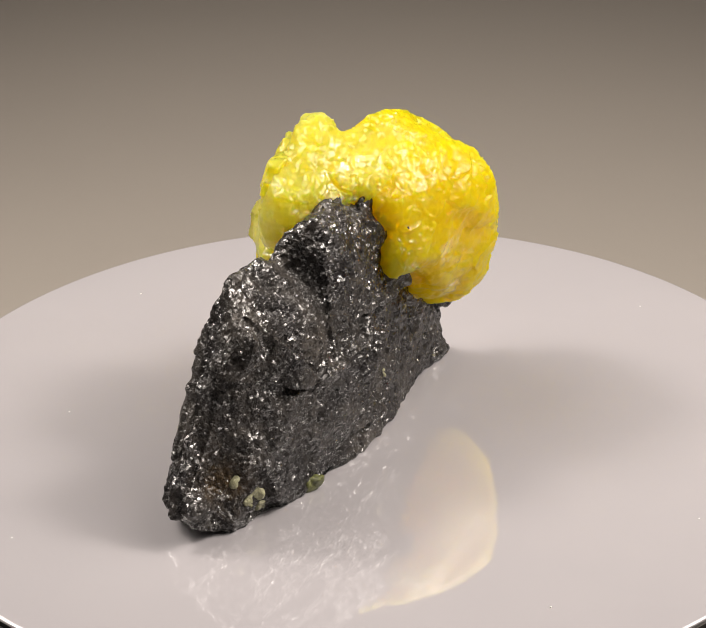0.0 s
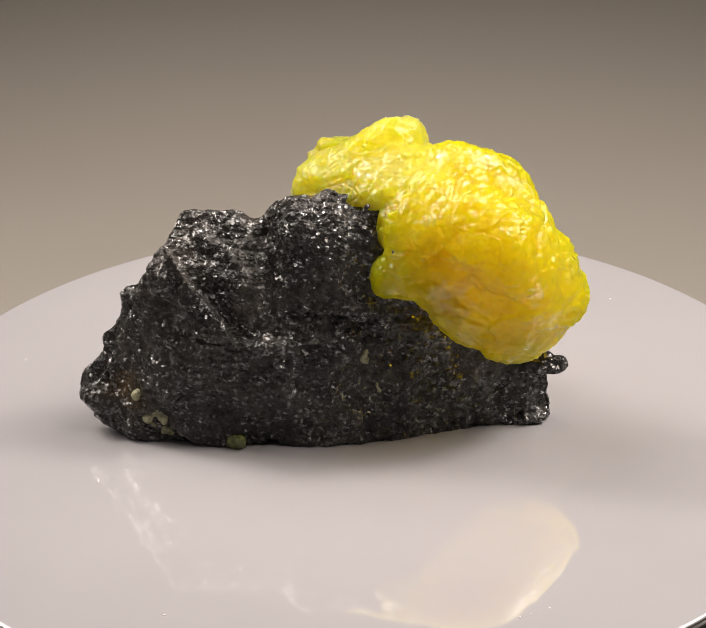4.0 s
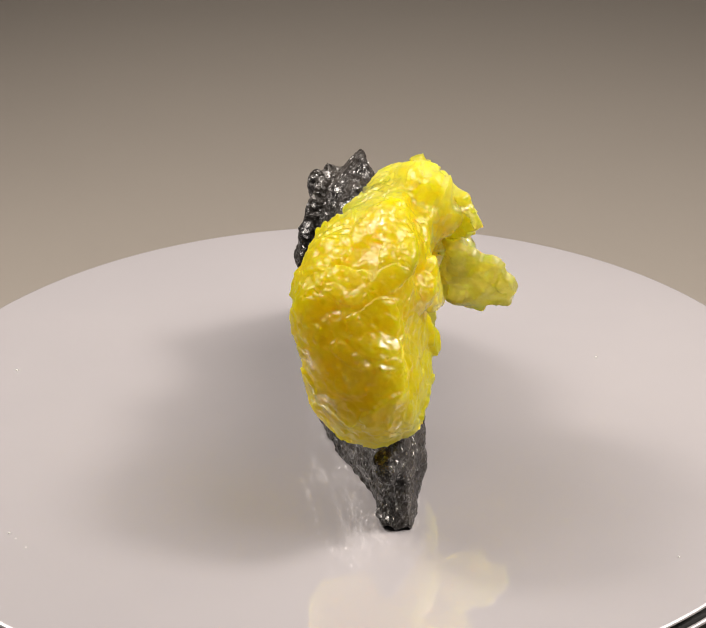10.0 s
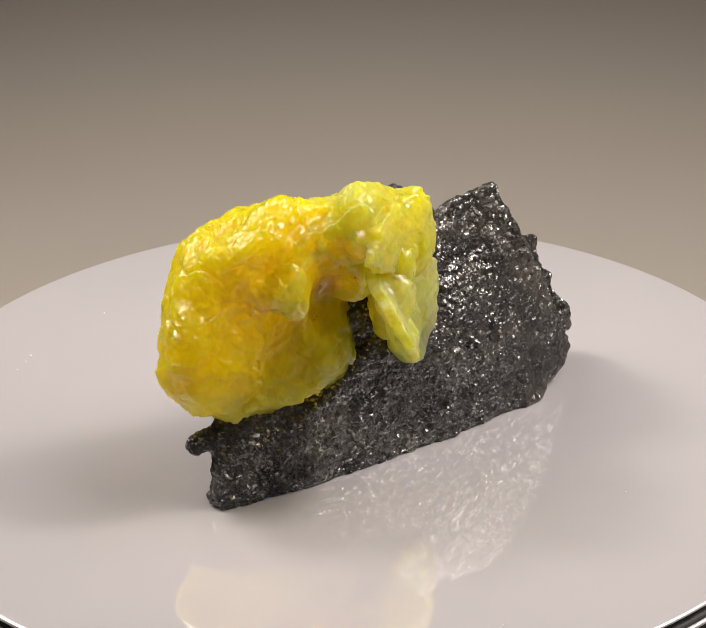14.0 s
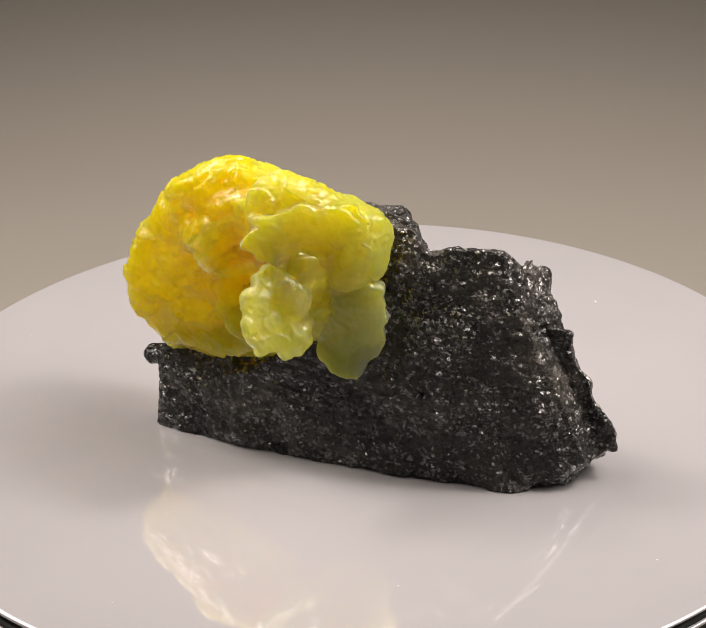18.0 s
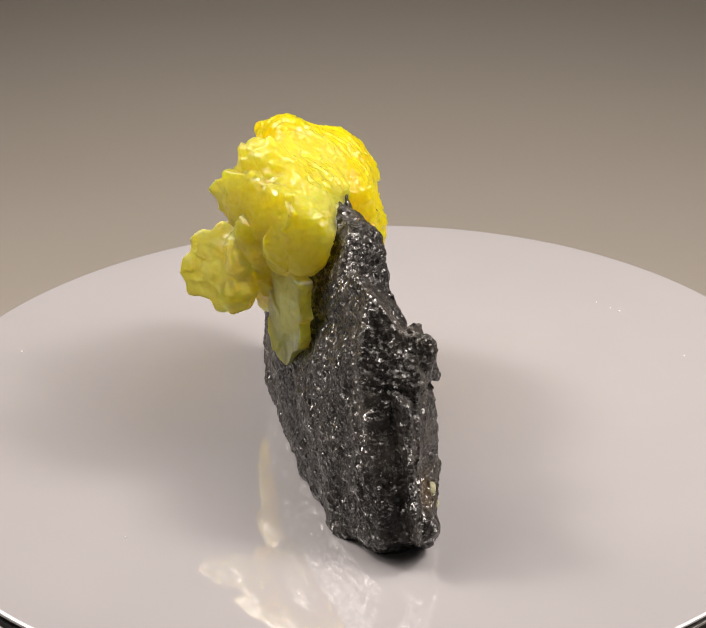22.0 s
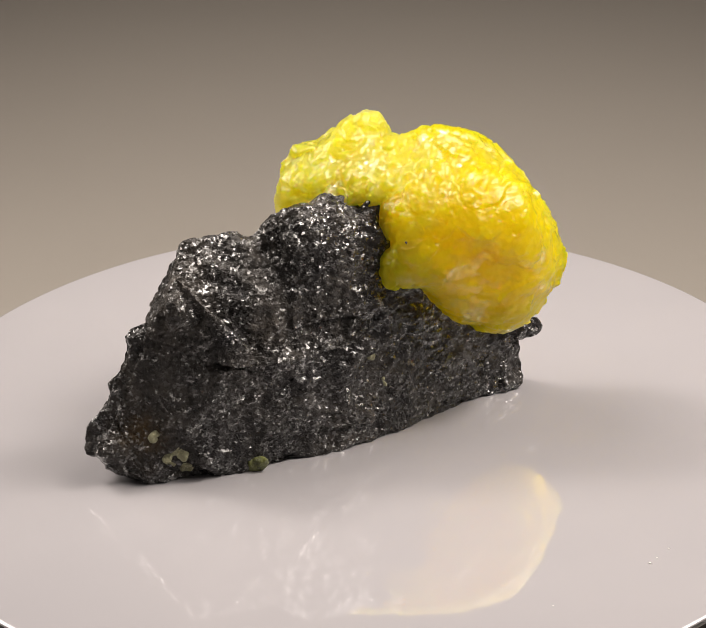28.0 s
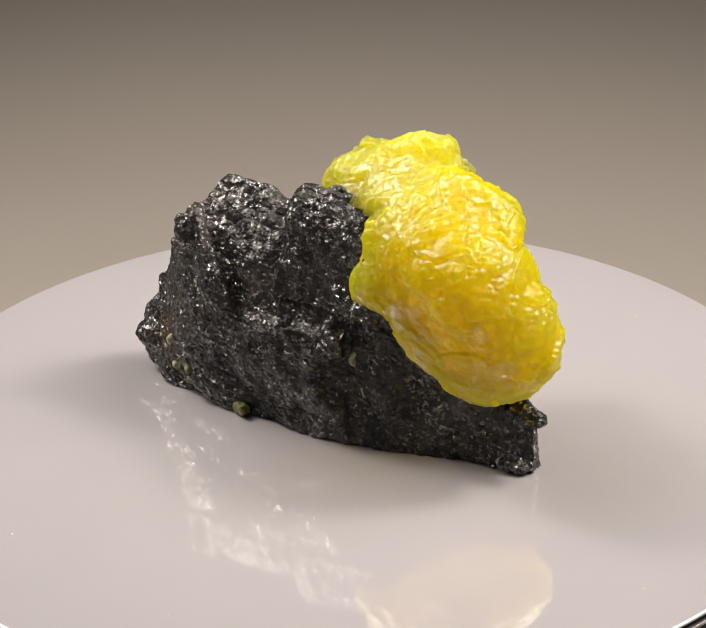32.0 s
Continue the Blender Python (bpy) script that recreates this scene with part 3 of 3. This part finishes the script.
def blob(centre, radii, seed, rough=0.25, step=0.4, lift=0, flat=False):
    """A small rough lump, in mm."""
    c, r = np.array(centre, float), np.array(radii, float)
    fl = Field(c - r * 1.7 - 1, c + r * 1.7 + 1, step)
    lobe(fl, c, r, (0, 0, 0) if flat else (20 * seed % 90, 35 * seed % 60, 50 * seed % 180), 0.2)
    v, q = fl.skin()
    v = v + normals(v, q) * (rough * fbm(v, 0.5, 3, seed))[:, None]
    if lift:
        v[:, 2] = np.maximum(v[:, 2], lift)
    return v @ AXES * 0.001, q


def chunk(field, planes, k=0.8, warp=0.0, seed=0):
    """A piece of broken stone: all that lies behind these planes (normal, distance), a little uneven, joined to the solid."""
    x, y, z = [(field.lo[i] + field.step * np.arange(field.n[i])).astype(np.float32).reshape([-1 if j == i else 1 for j in range(3)]) for i in range(3)]
    wob = [warp * np.sin(0.21 * x + 1.7 * i + seed) * np.cos(0.19 * y - 0.23 * z + 2.3 * i) for i in range(3)]
    d = np.full(field.n, -99.0, np.float32)
    for i, (n, dist) in enumerate(planes):
        a, b, c = np.array(n, np.float32) / np.float32(np.linalg.norm(n))
        np.maximum(d, a * x + (b * y + (c * z - np.float32(dist))) + wob[i % 3].astype(np.float32), out=d)
    field.merge((slice(None),) * 3, d, k)


def rock_chunks(fl):
    """The blade of rock: a long slab with a flat back, a sloping front, a knob on its crest and a ledge below."""
    foot, back, lean = ((0, 0, -1), 0.0), ((0, 1, 0), 15.8), ((0, 0.955, 0.297), 20.8)
    narrow = [((-0.915, -0.06, 0.40), 54.8), ((-0.85, 0.35, 0.40), 51.6), ((-0.5, -0.85, 0.15), 27.0), ((-0.66, 0.1, -0.74), 33.5), ((-0.35, -0.8, -0.48), 17.8), ((-0.45, 0.72, -0.53), 28.5)]
    chunk(fl, [foot, back, lean, *narrow, ((0, -1, 0), 6.3), ((0, -0.97, 0.26), 12.9), ((0.224, -0.975, 0), 5.3), ((0.22, 0.97, 0), 16.9), ((0.09, 0.996, 0), 14.4), ((-0.27, 0.95, 0.15), 25.6), ((0.35, 0.8, 0.49), 26.0), ((0, -0.77, 0.63), 27.2), ((1, 0, 0), 42.2)], 0.3, 0.3)
    chunk(fl, [((-0.8, -0.55, 0.2), 22.6), ((0.1, -0.75, 0.65), 34.2), ((0.0, -0.98, 0.15), 10.8), ((0, 0.9, 0.43), 28.0), lean, ((1, 0, 0), 14), ((-1, 0, 0), 20), ((0.75, -0.5, 0.43), 28.5), ((0, 0, -1), -31)], 0.3, 0.2, 2)
    chunk(fl, [((-0.915, -0.06, 0.40), 55.8), ((-0.5, -0.85, 0.15), 27.8), ((0, -0.95, 0.3), 17.4), ((0.8, 0, 0.6), -3.4), ((0, 0.55, 0.84), 38.0), lean, ((-0.85, 0.35, 0.40), 51.8), ((-0.3, 0.2, -0.93), -18)], 0.3, 0.2, 6)
    chunk(fl, [((-0.5, -0.85, 0.15), 26.6), ((0, -0.5, 0.866), 26.4), ((-0.05, -0.99, -0.1), 6.9), ((1, 0, 0), 2), ((0, 0, -1), -6), ((0, 1, 0), 5)], 0.3, 0.3, 4)


def build_rock():
    lo, hi = (-62, -20, -1.5), (54, 24, 58)
    shell = Field(lo, hi, 0.34)
    rock_blocks(shell)
    for c, r in (((-51.5, 2.0, 7.8), (6.2, 2.6, 3.4)), ((41.0, 2.8, 14.6), (6.0, 2.4, 2.6)), ((38.6, 3.8, 1.8), (4.6, 2.2, 1.8)), ((35.0, 7.6, 2.2), (5.0, 3.0, 2.6)), ((-46.5, 10.5, 3.0), (5.4, 4.0, 3.4)), ((-48.5, 4.0, 2.0), (4.0, 3.4, 2.4))):
        lobe(shell, c, r, (0, 0, 0), 1.5)
    hollow(shell, (5, -9.5, 15), (13, 6.5, 10))
    fl = Field(lo, hi, 0.34)
    rock_chunks(fl)
    fl.f = np.maximum(fl.f, shell.f - 1.9)
    for c, r, k in (((5.4, -0.3, 50.0), (3.2, 1.8, 5.2), 0.8), ((-40.4, -3.4, 39.0), (2.4, 2.2, 4.4), 2.0), ((-52.0, 2.2, 7.8), (5.4, 2.4, 2.8), 1.2), ((41.0, 2.9, 14.6), (5.4, 2.2, 2.4), 1.2), ((38.8, 3.6, 1.6), (4.0, 2.2, 1.8), 1.2)):
        lobe(fl, c, r, (0, 0, 0), k)
    # cracks in the front and the back
    for c, r, turn in (((6.5, -6.0, 10.0), (0.5, 2.2, 7.0), (0, 12, 0)), 
                       ((-20.5, 16.6, 26.0), (1.0, 0.8, 9.0), (-16, -10, 0)), ((-32.0, -8.2, 12.0), (0.6, 1.4, 9.0), (0, -14, 0)), ((-26.0, -8.4, 10.0), (0.5, 1.2, 7.0), (0, -18, 0))):
        hollow(fl, c, r, turn, 0.8)
    v, q = fl.skin()
    v = relax(v, q, 1)
    n = normals(v, q)
    flat = np.clip(n[:, 1], 0, 1)
    p = v * (0.85, 1.0, 1.0)
    crag = 1.15 * facets(v * (1.0, 1.0, 0.55), 8.0, 9) + 0.60 * facets(p, 3.8, 3) + 0.36 * facets(p, 1.9, 5)
    strata = 1 - 2.4 * np.abs(fbm(v * (0.35, 1.0, 1.0), 0.45, 3, 21))
    d = 0.1 + crag * (1 - 0.25 * flat) + 0.20 * facets(v, 0.95, 7) + 0.16 * strata
    d += np.random.default_rng(2).normal(0, 0.03, len(v))
    v = v + n * d[:, None]
    v[:, 2] = np.maximum(v[:, 2], 0.05)
    rock = part("matrix_rock", v @ AXES * 0.001, q, ROCK, specimen, "dark silvery grey rock", False)
    return rock, v, normals(v, q)


def build_crystal(name, lobes, seed, label, mat, rough=1.0, smooth=2, extra=None, extra_mat=None, carve=None):
    fl = Field((-16, -24, 8), (54, 36, 70), 0.34)
    lobes(fl)
    if extra:
        other = Field((-16, -24, 8), (54, 36, 70), 0.34)
        extra(other)
        fl.merge((slice(None),) * 3, other.f, 1.0)
    if carve:
        carve(fl)
    v, q = fl.skin()
    v = relax(v, q, smooth)
    n = normals(v, q)
    if extra:
        i = np.clip(((v - fl.lo) / fl.step).astype(int), 0, np.array(fl.n) - 1)
        pale = np.abs(other.f[tuple(i.T)]) < 1.0
    d = 0.3 * np.abs(fbm(v, 0.17, 2, seed)) - 0.5 + scales(v, seed, len(v) // 520, 2.8, 7.0, 0.10, 0.55) + 0.4 * scales(v, seed + 1, len(v) // 140, 0.9, 2.4, 0.16, 0.32) + 0.24 * facets(v, 1.1, seed + 2) + 0.60 * facets(v, 4.2, seed + 3)
    d += np.random.default_rng(seed).normal(0, 0.02, len(v))
    v = v + n * (rough * d)[:, None]
    ob = part(name, v @ AXES * 0.001, q, mat, specimen, label)
    if extra:
        ob.data.materials.append(extra_mat)
        ob.data.polygons.foreach_set("material_index", pale[q[:, 0]].astype(np.int32))
    return ob, v, normals(v, q)


rock, rock_v, rock_n = build_rock()
crystal, crystal_v, crystal_n = build_crystal("yellow_crystal", lambda fl: (main_lobes(fl), hollow(fl, (13.5, 21.5, 36), (9, 7.5, 11))), 5, "translucent honey yellow crystal mass with a paler crest", HONEY,
                                              extra=lambda fl: (crest_lobes(fl), lobe(fl, (1.0, 13.0, 46.5), (8.5, 4.0, 6.5), (0, 0, 15), 2.0), lobe(fl, (3.5, 19.8, 48.0), (4.0, 3.5, 6.5), (0, 0, 30), 2.0), lobe(fl, (3.4, 16.5, 38.5), (5.0, 3.5, 8.0), (0, 0, 20), 1.5)), extra_mat=LEMON, carve=lambda fl: (hollow(fl, (23.5, 26.5, 49.0), (13.0, 10.5, 13.0), (0, 0, 0), 3.0), hollow(fl, (18.0, 18.0, 43.0), (6.5, 7.0, 9.0), (0, 0, 0), 2.0), hollow(fl, (21.5, 19.5, 54.0), (7.0, 5.5, 8.0), (0, 0, 0), 2.0)))
petal, petal_v, petal_n = build_crystal("crystal_petal", lambda fl: (plate(fl, (8.4, 24.6, 39.9), (0.51, 0.86, 0.0), (0.36, -0.21, 0.9), (9.0, 9.6), 1.7, 2.0), lobe(fl, (6.0, 21.5, 43.5), (3.6, 4.6, 5.5), (20, 10, 40), 2.0), lobe(fl, (5.2, 23.0, 35.0), (2.6, 4.0, 3.4), (0, 30, 0), 1.5)), 11, "thin rounded pale yellow crystal petal", CLEAR, 0.6)
fan, fan_v, fan_n = build_crystal("crystal_petal", lambda fl: (plate(fl, (2.6, 18.8, 54.8), (0.93, 0.36, 0.0), (0.1, -0.12, 1), (13.0, 7.8), 2.2, 1.0, k=1.5), lobe(fl, (2.0, 15.5, 55.0), (11.0, 4.5, 6.0), (0, 0, 20), 2.0)), 23, "broad rounded lemon yellow crystal fan", LEMON, 0.8)
blade, blade_v, blade_n = build_crystal("crystal_petal", lambda fl: plate(fl, (-3.8, 14.6, 37.4), (0.97, 0.2, -0.05), (-0.34, -0.12, 1), (8.4, 9.4), 2.4, 3.4, 0.75), 14, "pointed pale yellow crystal petal", CLEAR, 0.6)
crystal_v, crystal_n = np.concatenate([crystal_v, petal_v, fan_v, blade_v]), np.concatenate([crystal_n, petal_n, fan_n, blade_n])


def seat(v, n, p, off=0.0):
    """The place on a skin that lies nearest to p, pushed out by off mm."""
    k = ((v - np.array(p)) ** 2).sum(1).argmin()
    return v[k] + n[k] * off


for place, radii, s in (((-41.1, -0.4, 6.7), (3.0, 0.9, 2.6), 1), ((-38.8, -1.5, 4.4), (1.8, 0.8, 1.5), 2), ((-42.6, 0.4, 9.4), (1.2, 0.7, 1.0), 5), ((3.0, -3.5, 20.6), (1.3, 0.6, 1.7), 3), ((5.4, -2.7, 14.0), (0.5, 0.5, 1.6), 4)):
    part("pale_patch", *blob(seat(rock_v, rock_n, place, -0.2), radii, s, 1.1, 0.25, flat=True), PALE, rock, "pale yellowish green mineral patch")
part("green_nub", *blob((-25.2, -5.0, 0.6), (4.8, 2.2, 1.7), 6, 0.6, lift=0.05), GREEN, rock, "olive green mineral nub")
for place, radii, s in (((12.7, 12.5, 52.9), (0.5, 0.4, 1.6), 1), ((11.8, 13.2, 51.4), (0.3, 0.3, 0.5), 2), ((6.6, 11.9, 39.1), (0.5, 0.3, 0.6), 2), ((7.2, 12.1, 38.2), (0.3, 0.3, 0.3), 3), ((15.0, 9.3, 39.7), (0.25, 0.2, 0.25), 3), ((4.5, 14.8, 44.5), (0.25, 0.2, 0.2), 4),
                        ((11.6, 17.0, 47.8), (0.2, 0.2, 0.3), 5), ((3.6, 23.9, 32.1), (0.4, 0.25, 0.3), 6), ((9.4, -7.7, 46.7), (0.3, 0.25, 0.6), 7), ((3.0, 17.6, 36.0), (0.2, 0.2, 0.35), 8), ((20.4, 9.2, 36.8), (0.35, 0.25, 0.3), 9), ((19.0, 9.8, 38.2), (0.22, 0.2, 0.2), 10), ((18.2, 9.4, 35.4), (0.2, 0.2, 0.2), 11), ((17.0, 9.6, 47.5), (0.2, 0.2, 0.2), 12), ((18.2, 9.6, 46.6), (0.18, 0.18, 0.18), 13)):
    part("dark_fleck", *blob(seat(crystal_v, crystal_n, place, 0.0), radii, s, 0.15, 0.25), BLACK, crystal, "tiny black fleck")


def motions():
    turn = [(i * 0.5, -14.0187 * i * 0.5) for i in range(65)]
    walk(specimen, [(t, pose(0, 0, 0, 0, 0, a)) for t, a in turn])
    walk(turntable, [(t, pose(0, 0, 0, 0, 0, a)) for t, a in turn])


motions()
